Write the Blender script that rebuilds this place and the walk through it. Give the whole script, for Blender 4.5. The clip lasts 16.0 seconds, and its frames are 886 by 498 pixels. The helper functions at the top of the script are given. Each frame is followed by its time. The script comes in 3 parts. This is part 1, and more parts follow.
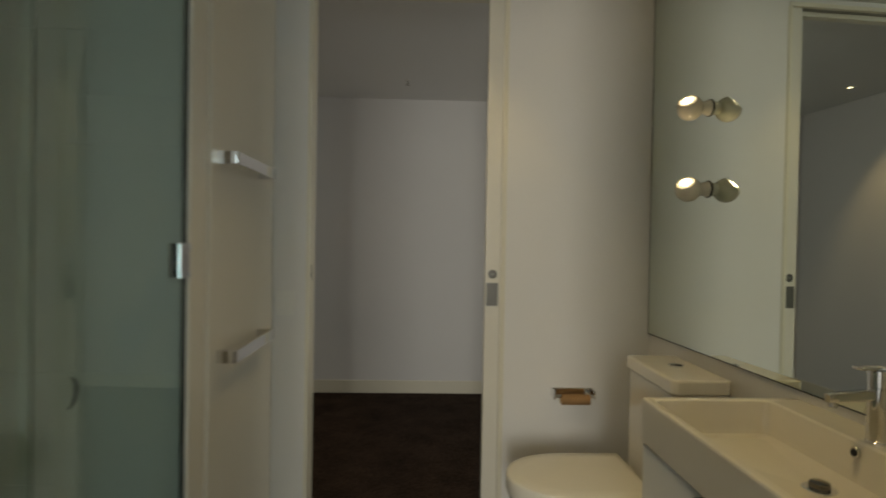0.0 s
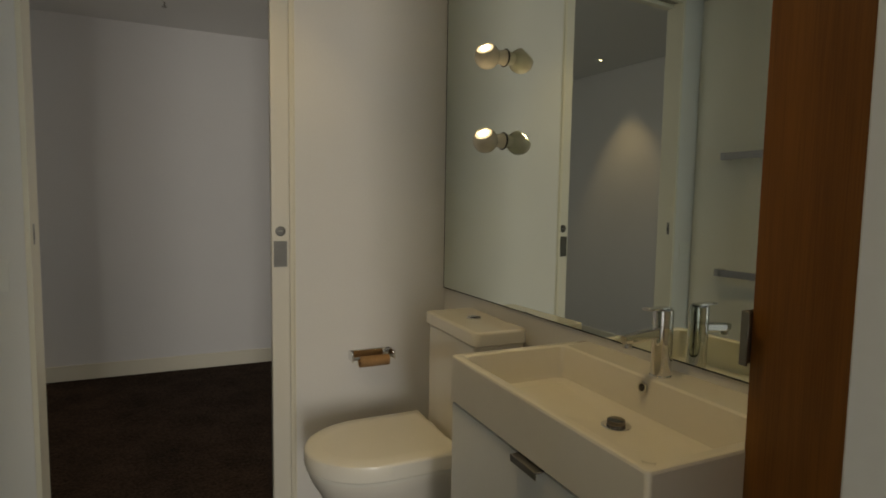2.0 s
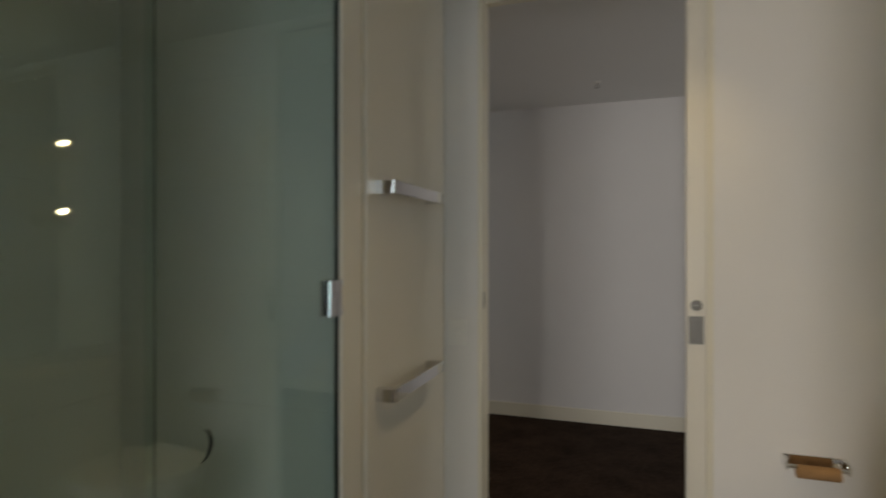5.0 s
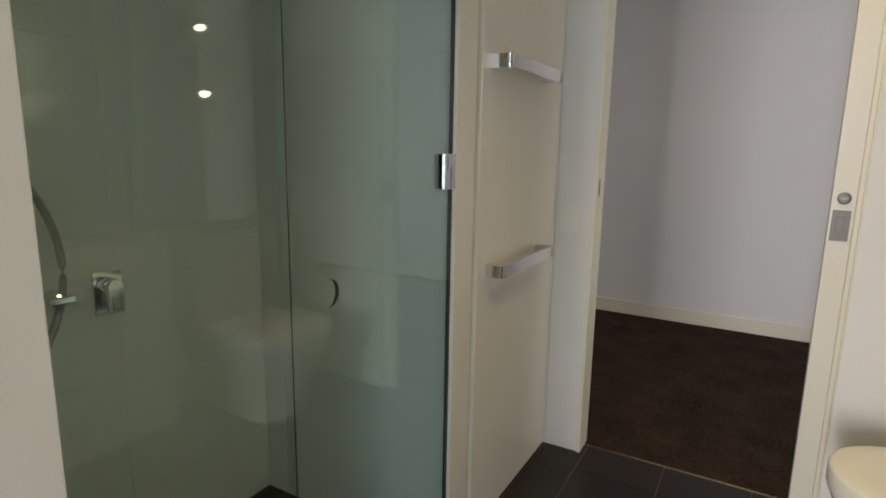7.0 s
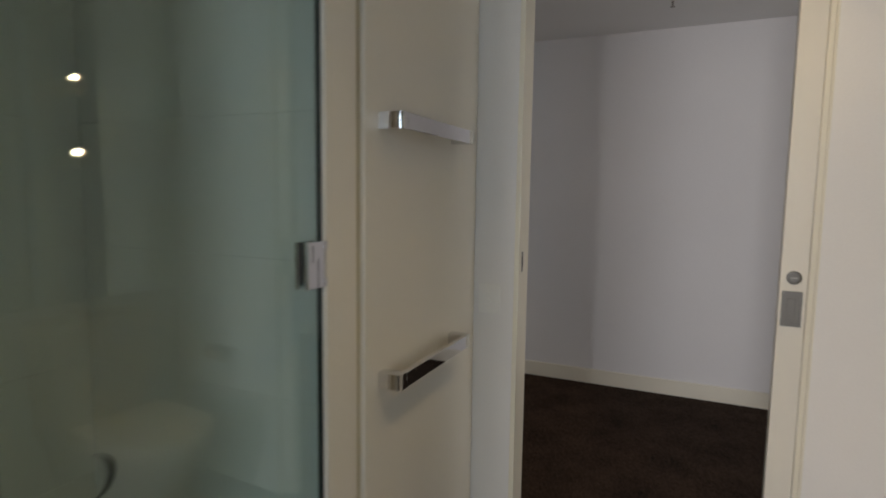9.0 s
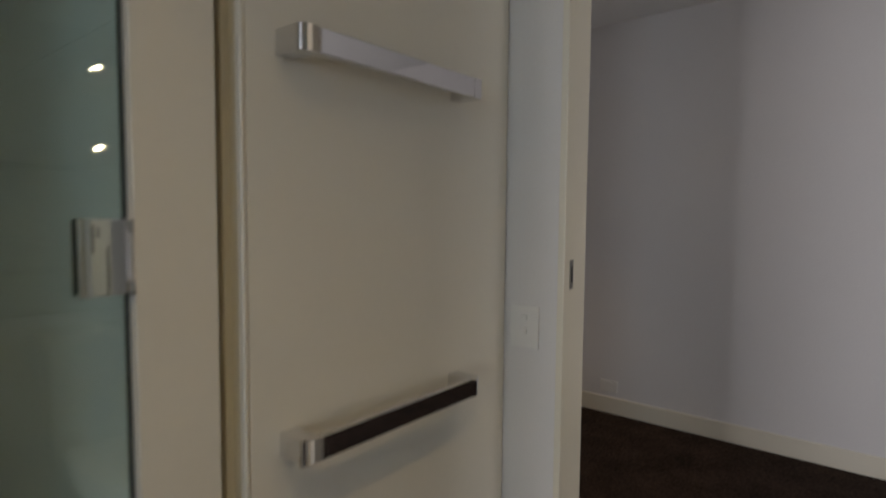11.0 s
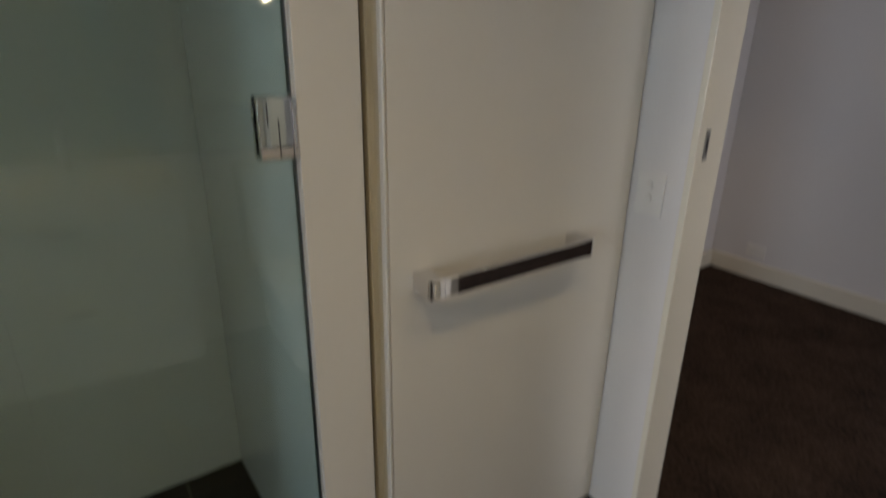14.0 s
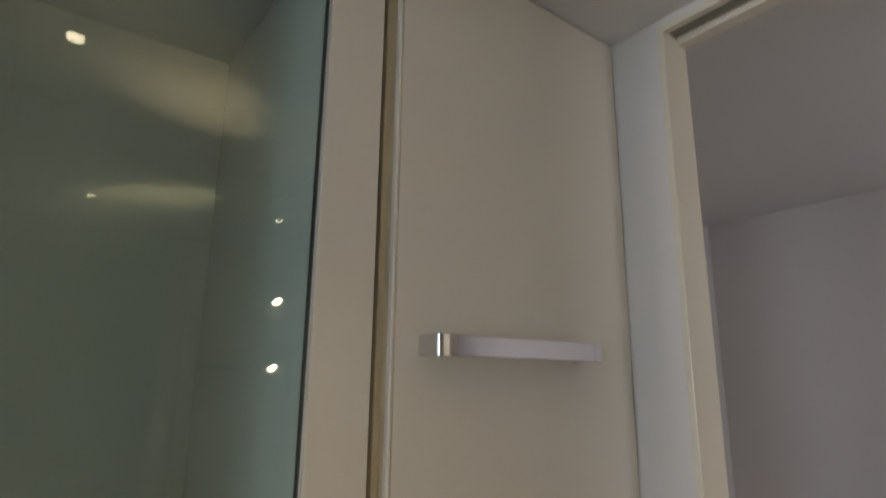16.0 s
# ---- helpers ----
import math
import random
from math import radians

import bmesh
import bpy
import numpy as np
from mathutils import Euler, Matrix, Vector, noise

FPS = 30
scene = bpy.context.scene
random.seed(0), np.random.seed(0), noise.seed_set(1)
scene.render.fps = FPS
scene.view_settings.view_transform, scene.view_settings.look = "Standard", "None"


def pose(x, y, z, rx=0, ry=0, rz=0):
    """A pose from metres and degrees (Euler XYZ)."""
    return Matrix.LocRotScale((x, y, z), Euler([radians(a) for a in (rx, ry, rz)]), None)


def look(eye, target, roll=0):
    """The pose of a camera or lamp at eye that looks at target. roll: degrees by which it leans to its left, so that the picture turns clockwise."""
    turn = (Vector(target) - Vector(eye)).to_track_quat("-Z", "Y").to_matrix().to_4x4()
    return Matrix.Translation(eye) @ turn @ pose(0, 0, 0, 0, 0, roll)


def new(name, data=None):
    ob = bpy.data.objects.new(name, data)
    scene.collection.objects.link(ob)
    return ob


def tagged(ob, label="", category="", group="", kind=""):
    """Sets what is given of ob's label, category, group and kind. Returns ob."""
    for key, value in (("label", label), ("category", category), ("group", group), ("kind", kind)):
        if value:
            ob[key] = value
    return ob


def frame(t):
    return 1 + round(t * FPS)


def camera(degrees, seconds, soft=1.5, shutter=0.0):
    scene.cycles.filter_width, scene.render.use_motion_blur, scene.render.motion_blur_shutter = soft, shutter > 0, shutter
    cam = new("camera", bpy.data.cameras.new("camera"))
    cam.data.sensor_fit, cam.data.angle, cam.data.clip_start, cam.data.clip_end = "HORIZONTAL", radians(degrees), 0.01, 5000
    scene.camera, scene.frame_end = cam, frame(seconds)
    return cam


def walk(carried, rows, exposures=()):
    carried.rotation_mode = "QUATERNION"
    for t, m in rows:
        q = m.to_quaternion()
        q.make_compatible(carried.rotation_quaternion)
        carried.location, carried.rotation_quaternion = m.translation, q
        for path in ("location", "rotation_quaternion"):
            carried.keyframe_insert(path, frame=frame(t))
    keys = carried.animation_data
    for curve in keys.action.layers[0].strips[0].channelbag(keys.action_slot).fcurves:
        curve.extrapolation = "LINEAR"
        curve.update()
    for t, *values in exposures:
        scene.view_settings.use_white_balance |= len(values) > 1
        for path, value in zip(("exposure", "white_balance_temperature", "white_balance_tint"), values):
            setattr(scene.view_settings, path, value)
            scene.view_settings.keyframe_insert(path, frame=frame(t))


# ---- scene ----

# ================= camera =================
cam = camera(77.1, 16.0, soft=1.75, shutter=0.8)
PATH = [
    (0, look((0.618, -2.311, 1.218), (0.691, -0.313, 1.190), 1.0)),
    (0.5, look((0.663, -2.209, 1.202), (0.895, -0.223, 1.187), 0.9)),
    (1, look((0.642, -2.138, 1.190), (1.129, -0.199, 1.142), 0.9)),
    (1.5, look((0.624, -2.121, 1.178), (1.344, -0.259, 1.061), 1.0)),
    (2, look((0.612, -2.112, 1.197), (1.435, -0.297, 1.032), 0.9)),
    (2.5, look((0.603, -2.103, 1.217), (1.458, -0.304, 1.045), 0.8)),
    (3, look((0.661, -2.115, 1.277), (1.527, -0.319, 1.117), 0.9)),
    (3.5, look((0.767, -2.109, 1.310), (1.638, -0.311, 1.219), 0.7)),
    (4, look((0.749, -2.118, 1.317), (1.154, -0.160, 1.305), -0.2)),
    (4.5, look((0.728, -2.183, 1.303), (0.563, -0.190, 1.300), 0.1)),
    (5, look((0.700, -2.079, 1.281), (0.059, -0.185, 1.278), 0.0)),
    (7.3, look((0.709, -2.099, 1.217), (-0.277, -0.400, 0.843), 0.9)),
    (7.5, look((0.717, -2.118, 1.235), (-0.249, -0.405, 0.869), 0.9)),
    (8, look((0.699, -2.157, 1.292), (-0.171, -0.387, 0.956), 0.8)),
    (8.5, look((0.666, -1.975, 1.306), (-0.154, -0.167, 1.062), 0.9)),
    (8.7, look((0.659, -1.875, 1.303), (-0.142, -0.055, 1.086), 0.9)),
    (10.8, look((0.691, -1.085, 1.231), (-0.525, 0.500, 1.131), 0.0)),
    (11, look((0.716, -1.111, 1.212), (-0.547, 0.435, 1.083), 0.5)),
    (11.5, pose(0.776, -1.153, 1.128, 80.0, -1.33, 41.08)),
    (12, look((0.818, -1.192, 1.039), (-0.571, 0.034, 0.286), 0.5)),
    (12.5, look((0.808, -1.179, 1.051), (-0.598, -0.127, 0.093), 1.0)),
    (13, look((0.803, -1.161, 1.122), (-0.602, -0.127, 0.143), 1.2)),
    (13.5, look((0.802, -1.153, 1.201), (-0.620, -0.107, 0.262), 1.3)),
    (14, look((0.811, -1.138, 1.276), (-0.714, -0.046, 0.583), 0.9)),
    (14.5, look((0.809, -1.134, 1.313), (-0.796, 0.003, 0.953), 0.3)),
    (15, look((0.835, -1.140, 1.385), (-0.811, -0.005, 1.338), 0.3)),
    (15.3, pose(0.815, -1.178, 1.383, 95.1, -0.55, 53.2)),
    (15.6, pose(0.826, -1.188, 1.393, 99.1, -0.62, 53.3)),
    (16, pose(0.826, -1.188, 1.402, 103.05, -0.608, 53.2)),
]
walk(cam, PATH, exposures=[
    (0, -0.90, 8300, 4), (0.5, -1.12, 8500, 6), (1, -1.14, 8450, 6), (2.5, -0.91, 8200, 8), (3.5, -0.80, 7850, 6), (4, -0.82, 8250, 7), (4.5, -1.06, 8050, 8),
    (5, -0.76, 7800, 10), (7.3, 0.04, 7400, 11), (8, -0.08, 7400, 11), (8.7, -0.33, 7300, 13), (11, -0.49, 7150, 15), (12, -0.21, 6900, 16), (12.5, -0.10, 6900, 16),
    (14, -0.18, 6900, 16), (15, -0.22, 7150, 17), (16, -0.16, 7200, 17)])

# ================= light =================
world = bpy.data.worlds.new("sky")
scene.world = world
world.use_nodes = True
wn = world.node_tree.nodes
sky = wn.new("ShaderNodeTexSky")
sky.sky_type = "NISHITA"
sky.sun_disc = False
sky.sun_elevation = radians(38)
sky.sun_rotation = radians(200)
wn["Background"].inputs["Strength"].default_value = 0.08
world.node_tree.links.new(sky.outputs["Color"], wn["Background"].inputs["Color"])


def window_light(name, m, w, h, power, color):
    d = bpy.data.lights.new(name, "AREA")
    d.shape, d.size, d.size_y, d.energy, d.color = "RECTANGLE", w, h, power, color
    ob = new(name, d)
    ob.matrix_world = m
    return tagged(ob, "daylight falling in through the window opening", "daylight", kind="structure")


# daylight through the window of the room behind the camera and through the bedroom window
window_light("daylight_hall", look((0.11, -6.88, 1.35), (0.11, 0, 1.25)), 0.9, 2.1, 200, (0.84, 0.90, 1.0))
window_light("daylight_hall", look((2.55, -6.88, 1.35), (2.55, 0, 1.25)), 1.0, 2.1, 80, (0.60, 0.80, 1.0))
window_light("daylight_bedroom", look((3.47, 0.64, 1.2), (0, 0.72, 1.15)), 0.9, 2.05, 20.5, (0.92, 0.94, 1.0))


def spot_lamp(name, eye, target, power, angle, color, size=0.03, blend=1.0):
    d = bpy.data.lights.new(name, "SPOT")
    d.energy, d.spot_size, d.spot_blend, d.color, d.shadow_soft_size = power, radians(angle), blend, color, size
    ob = new(name, d)
    ob.matrix_world = look(eye, target)
    # shared by the ceiling downlights and the globe lamps' bulbs
    return tagged(ob, "warm spot beam of a lit lamp", "downlight beam", kind="structure")


WARM = (1.0, 0.79, 0.43)

# ================= materials =================


def material(name):
    m = bpy.data.materials.new(name)
    m.use_nodes = True
    return m, m.node_tree.nodes, m.node_tree.links, m.node_tree.nodes["Principled BSDF"]


def surface(name, color, rough=0.5, metal=0.0, grain=0.4, vary=0.06, scale=3.0, fine=60.0, bump=0.05, stretch=(1, 1, 1), dist=0.002,
            dark=None, spec=0.5, rough_vary=0.08, coat=0.0, per_piece=0.0):
    """A painted, glazed, woven or metal surface: colour with broad and fine variation, gloss variation and fine relief."""
    m, n, l, b = material(name)
    tc = n.new("ShaderNodeTexCoord")
    mp = n.new("ShaderNodeMapping")
    mp.inputs["Scale"].default_value = stretch
    l.new(tc.outputs["Object"], mp.inputs["Vector"])
    big = n.new("ShaderNodeTexNoise")
    big.inputs["Scale"].default_value, big.inputs["Detail"].default_value = scale, 4
    small = n.new("ShaderNodeTexNoise")
    small.inputs["Scale"].default_value, small.inputs["Detail"].default_value = fine, 5
    l.new(mp.outputs["Vector"], big.inputs["Vector"])
    l.new(mp.outputs["Vector"], small.inputs["Vector"])
    mix = n.new("ShaderNodeMix")
    mix.data_type = "FLOAT"
    mix.inputs[0].default_value = grain
    l.new(big.outputs["Fac"], mix.inputs[2])
    l.new(small.outputs["Fac"], mix.inputs[3])
    ramp = n.new("ShaderNodeValToRGB")
    lo = dark if dark else tuple(c * (1 - 2 * vary) for c in color)
    hi = color if dark else tuple(min(1, c * (1 + vary)) for c in color)
    ramp.color_ramp.interpolation = "EASE"
    ramp.color_ramp.elements[0].position, ramp.color_ramp.elements[1].position = 0.22, 0.78
    ramp.color_ramp.elements[0].color, ramp.color_ramp.elements[1].color = (*lo, 1), (*hi, 1)
    l.new(mix.outputs[0], ramp.inputs["Fac"])
    out = ramp.outputs["Color"]
    if per_piece:
        info = n.new("ShaderNodeObjectInfo")
        mr = n.new("ShaderNodeMapRange")
        mr.inputs["To Min"].default_value, mr.inputs["To Max"].default_value = 1 - per_piece, 1 + per_piece
        l.new(info.outputs["Random"], mr.inputs["Value"])
        vm = n.new("ShaderNodeVectorMath")
        vm.operation = "SCALE"
        l.new(out, vm.inputs[0])
        l.new(mr.outputs["Result"], vm.inputs["Scale"])
        out = vm.outputs["Vector"]
    l.new(out, b.inputs["Base Color"])
    rr = n.new("ShaderNodeMapRange")
    rr.inputs["To Min"].default_value, rr.inputs["To Max"].default_value = max(0.02, rough - rough_vary), min(1, rough + rough_vary)
    l.new(big.outputs["Fac"], rr.inputs["Value"])
    l.new(rr.outputs["Result"], b.inputs["Roughness"])
    b.inputs["Metallic"].default_value = metal
    b.inputs["Specular IOR Level"].default_value = spec
    b.inputs["Coat Weight"].default_value = coat
    if bump:
        bp = n.new("ShaderNodeBump")
        bp.inputs["Strength"].default_value, bp.inputs["Distance"].default_value = bump, dist
        l.new(small.outputs["Fac"], bp.inputs["Height"])
        l.new(bp.outputs["Normal"], b.inputs["Normal"])
    return m


PAINT = surface("wall_paint", (0.745, 0.73, 0.715), 0.55, vary=0.025, scale=1.6, fine=160, bump=0.12, dist=0.0006)
PAINT_BED = surface("bedroom_paint", (0.71, 0.70, 0.70), 0.7, vary=0.025, scale=1.2, fine=150, bump=0.12, dist=0.0006)
CEIL = surface("ceiling_paint", (0.76, 0.76, 0.75), 0.75, vary=0.02, scale=1.0, fine=120, bump=0.1, dist=0.0006)
GLOSS = surface("enamel_paint", (0.74, 0.70, 0.59), 0.32, vary=0.012, scale=2.0, fine=90, bump=0.08, dist=0.0005, rough_vary=0.02)
PANEL = surface("door_enamel", (0.72, 0.69, 0.62), 0.3, vary=0.01, scale=1.5, fine=70, bump=0.08, dist=0.0005, rough_vary=0.02)
JAMB = surface("grey_white_enamel", (0.60, 0.59, 0.55), 0.45, vary=0.02, scale=2.0, fine=90, bump=0.06, dist=0.0005)
LAMINATE = surface("white_laminate", (0.78, 0.78, 0.76), 0.3, vary=0.015, scale=2.0, fine=100, bump=0.03, dist=0.0003, rough_vary=0.02)
CERAMIC = surface("white_ceramic", (0.80, 0.755, 0.675), 0.08, vary=0.012, scale=3.0, fine=40, bump=0.015, dist=0.0004, coat=0.3, rough_vary=0.03)
SEAT = surface("seat_plastic", (0.80, 0.77, 0.70), 0.22, vary=0.012, scale=3.0, fine=50, bump=0.02, dist=0.0003)
CHROME = surface("polished_chrome", (0.74, 0.74, 0.75), 0.035, 1.0, vary=0.02, scale=8, fine=90, bump=0.004, dist=0.0002, rough_vary=0.012)
STEEL = surface("satin_steel", (0.30, 0.29, 0.27), 0.38, 1.0, vary=0.05, scale=6, fine=120, bump=0.03, dist=0.0002)
BRASS = surface("dull_brass", (0.30, 0.25, 0.185), 0.35, 1.0, vary=0.25, scale=9, fine=70, bump=0.2, dist=0.0006)
SATIN = surface("dull_nickel", (0.15, 0.145, 0.135), 0.45, 0.9, vary=0.05, scale=10, fine=150, bump=0.03, dist=0.0002)
# near-black: shade of slots, holes and gaps as colour, plus small dark parts
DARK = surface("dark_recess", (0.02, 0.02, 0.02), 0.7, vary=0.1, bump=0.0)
TILE = surface("charcoal_floor_tile", (0.021, 0.0160, 0.0130), 0.32, vary=0.12, scale=2.5, fine=45, bump=0.12, dist=0.001, per_piece=0.12, spec=0.22)
GROUT = surface("grey_grout", (0.17, 0.15, 0.128), 0.9, vary=0.1, scale=6, fine=200, bump=0.3, dist=0.001)
WTILE = surface("cream_wall_tile", (0.76, 0.75, 0.71), 0.16, vary=0.02, scale=1.5, fine=30, bump=0.03, dist=0.0006, per_piece=0.006)
WGROUT = surface("wall_grout", (0.75, 0.74, 0.70), 0.25, vary=0.03, scale=8, fine=200, bump=0.2, dist=0.0006)
CARPET = surface("dark_brown_carpet", (0.074, 0.048, 0.034), 0.98, grain=0.62, scale=5, fine=85, bump=1.0, dist=0.012, dark=(0.006, 0.004, 0.0035), spec=0.1)
PLASTIC = surface("white_plastic", (0.76, 0.75, 0.72), 0.35, vary=0.01, bump=0.02, dist=0.0003)
GRATE = surface("grey_cream_grate", (0.34, 0.33, 0.29), 0.5, vary=0.08, scale=12, fine=120, bump=0.06, dist=0.0004)
CARD = surface("brown_cardboard", (0.36, 0.20, 0.09), 0.85, vary=0.12, scale=20, fine=160, bump=0.25, dist=0.0006)
SMOKED = surface("dark_chrome", (0.20, 0.19, 0.18), 0.12, 1.0, vary=0.05, scale=8, fine=90, bump=0.01, dist=0.0002)
OPAL = surface("cream_glazed_lamp", (0.72, 0.68, 0.58), 0.15, vary=0.02, scale=6, fine=60, bump=0.02, dist=0.0004)
RUBBER = surface("grey_seal", (0.13, 0.14, 0.145), 0.5, vary=0.08, bump=0.02)
BEAD = surface("bead_enamel", (0.60, 0.56, 0.45), 0.6, spec=0.25, vary=0.015, scale=2.0, fine=90, bump=0.06, dist=0.0004)
# dark brown that carries the shade of the cupboard channel's groove
GROOVE_SHADE = surface("brown_groove_shade", (0.045, 0.035, 0.022), 0.7, vary=0.08, bump=0.02)
HOSE = surface("grey_shower_hose", (0.40, 0.37, 0.33), 0.35, 0.4, vary=0.05, scale=20, fine=300, bump=0.3, dist=0.001)


def wood_material():
    m, n, l, b = material("oiled_timber_veneer")
    tc = n.new("ShaderNodeTexCoord")
    mp = n.new("ShaderNodeMapping")
    mp.inputs["Scale"].default_value = (14, 14, 0.55)
    l.new(tc.outputs["Object"], mp.inputs["Vector"])
    a = n.new("ShaderNodeTexNoise")
    a.inputs["Scale"].default_value, a.inputs["Detail"].default_value, a.inputs["Distortion"].default_value = 2.2, 6, 0.6
    l.new(mp.outputs["Vector"], a.inputs["Vector"])
    mp2 = n.new("ShaderNodeMapping")
    mp2.inputs["Scale"].default_value = (220, 220, 4)
    l.new(tc.outputs["Object"], mp2.inputs["Vector"])
    f = n.new("ShaderNodeTexNoise")
    f.inputs["Scale"].default_value, f.inputs["Detail"].default_value = 2.0, 3
    l.new(mp2.outputs["Vector"], f.inputs["Vector"])
    mix = n.new("ShaderNodeMix")
    mix.data_type = "FLOAT"
    mix.inputs[0].default_value = 0.45
    l.new(a.outputs["Fac"], mix.inputs[2])
    l.new(f.outputs["Fac"], mix.inputs[3])
    ramp = n.new("ShaderNodeValToRGB")
    e = ramp.color_ramp.elements
    e[0].position, e[0].color = 0.30, (0.135, 0.043, 0.0075, 1)
    e[1].position, e[1].color = 0.70, (0.255, 0.099, 0.020, 1)
    l.new(mix.outputs[0], ramp.inputs["Fac"])
    l.new(ramp.outputs["Color"], b.inputs["Base Color"])
    b.inputs["Roughness"].default_value = 0.42
    bp = n.new("ShaderNodeBump")
    bp.inputs["Strength"].default_value, bp.inputs["Distance"].default_value = 0.15, 0.0006
    l.new(f.outputs["Fac"], bp.inputs["Height"])
    l.new(bp.outputs["Normal"], b.inputs["Normal"])
    return m


WOOD = wood_material()


def mirror_material():
    m, n, l, b = material("silvered_mirror")
    b.inputs["Base Color"].default_value = (0.79, 0.86, 0.81, 1)
    b.inputs["Metallic"].default_value = 1.0
    b.inputs["Roughness"].default_value = 0.0
    return m


def glass_material():
    """Clear float glass with a green body tint: surface reflection over a tinted see-through body."""
    m, n, l, b = material("green_tinted_glass")
    n.remove(b)
    tr = n.new("ShaderNodeBsdfTransparent")
    tr.inputs["Color"].default_value = (0.893, 0.956, 0.942, 1)
    gl = n.new("ShaderNodeBsdfGlossy")
    gl.inputs["Roughness"].default_value = 0.0
    gl.inputs["Color"].default_value = (0.95, 1.0, 0.98, 1)
    lw = n.new("ShaderNodeLayerWeight")
    pw = n.new("ShaderNodeMath")
    pw.operation = "POWER"
    pw.inputs[1].default_value = 5.0
    l.new(lw.outputs["Facing"], pw.inputs[0])
    sc = n.new("ShaderNodeMath")
    sc.operation = "MULTIPLY_ADD"
    sc.inputs[1].default_value, sc.inputs[2].default_value = 0.94, 0.05
    l.new(pw.outputs[0], sc.inputs[0])
    mx = n.new("ShaderNodeMixShader")
    l.new(sc.outputs[0], mx.inputs["Fac"])
    l.new(tr.outputs[0], mx.inputs[1])
    l.new(gl.outputs[0], mx.inputs[2])
    l.new(mx.outputs[0], n["Material Output"].inputs["Surface"])
    return m


def glow(name, color, strength):
    m, n, l, b = material(name)
    b.inputs["Base Color"].default_value = (0.8, 0.8, 0.8, 1)
    b.inputs["Emission Color"].default_value = (*color, 1)
    b.inputs["Emission Strength"].default_value = strength
    return m


def glass_side_material():
    m, n, l, b = material("green_glass_side")
    n.remove(b)
    tr = n.new("ShaderNodeBsdfTransparent")
    tr.inputs["Color"].default_value = (0.96, 0.985, 0.975, 1)
    l.new(tr.outputs[0], n["Material Output"].inputs["Surface"])
    return m


GLASS_SIDE = glass_side_material()
MIRROR = mirror_material()
GLASS = glass_material()
GLASS_EDGE = surface("glass_edge", (0.012, 0.02, 0.018), 0.35, vary=0.05, bump=0.0)
LAMP_GLOW = glow("lit_lamp_lens", (1.0, 0.80, 0.54), 180)
CUP_GLOW = glow("lit_reflector_cup", (1.0, 0.78, 0.50), 3.0)
DOWN_GLOW = glow("lit_downlight", (1.0, 0.84, 0.60), 14)

# ================= building helpers =================


def box(bm, x0, x1, y0, y1, z0, z1, bevel=0.0, seg=1):
    m = Matrix.Translation(((x0 + x1) / 2, (y0 + y1) / 2, (z0 + z1) / 2)) @ Matrix.Diagonal((x1 - x0, y1 - y0, z1 - z0, 1))
    r = bmesh.ops.create_cube(bm, size=1, matrix=m)
    if bevel:
        edges = {e for v in r["verts"] for e in v.link_edges}
        bmesh.ops.bevel(bm, geom=list(edges), offset=bevel, segments=seg, affect="EDGES", profile=0.5)
    return bm


def cyl(bm, base, axis, r0, r1, h, seg=32, cap=True):
    q = Vector(axis).normalized().to_track_quat("Z", "Y").to_matrix().to_4x4()
    m = Matrix.Translation(Vector(base)) @ q @ Matrix.Translation((0, 0, h / 2))
    bmesh.ops.create_cone(bm, cap_ends=cap, segments=seg, radius1=r0, radius2=r1, depth=h, matrix=m)
    return bm


def lathe(bm, base, axis, profile, seg=40):
    """Turns a profile of (radius, height) pairs about an axis."""
    q = Vector(axis).normalized().to_track_quat("Z", "Y").to_matrix().to_4x4()
    m = Matrix.Translation(Vector(base)) @ q
    rings = []
    for r, h in profile:
        if r < 1e-6:
            rings.append([bm.verts.new(m @ Vector((0, 0, h)))])
        else:
            rings.append([bm.verts.new(m @ Vector((r * math.cos(2 * math.pi * i / seg), r * math.sin(2 * math.pi * i / seg), h))) for i in range(seg)])
    for a, b in zip(rings, rings[1:]):
        for i in range(seg):
            j = (i + 1) % seg
            if len(a) == 1 and len(b) > 1:
                bm.faces.new((a[0], b[i], b[j]))
            elif len(b) == 1 and len(a) > 1:
                bm.faces.new((a[i], a[j], b[0]))
            elif len(a) > 1:
                bm.faces.new((a[i], a[j], b[j], b[i]))
    return bm


def loft(bm, rings, closed_ends=True):
    """Skins a row of closed rings that have the same number of corners."""
    vs = [[bm.verts.new(p) for p in r] for r in rings]
    k = len(vs[0])
    for a, b in zip(vs, vs[1:]):
        for i in range(k):
            bm.faces.new((a[i], a[(i + 1) % k], b[(i + 1) % k], b[i]))
    if closed_ends:
        bm.faces.new(vs[0][::-1])
        bm.faces.new(vs[-1])
    return bm


def tube(bm, pts, r, seg=12):
    """A round bar along a line of points."""
    pts = [Vector(p) for p in pts]
    rings = []
    for i, p in enumerate(pts):
        d = (pts[min(i + 1, len(pts) - 1)] - pts[max(i - 1, 0)]).normalized()
        q = d.to_track_quat("Z", "Y").to_matrix()
        rings.append([p + q @ Vector((r * math.cos(2 * math.pi * k / seg), r * math.sin(2 * math.pi * k / seg), 0)) for k in range(seg)])
    return loft(bm, rings)


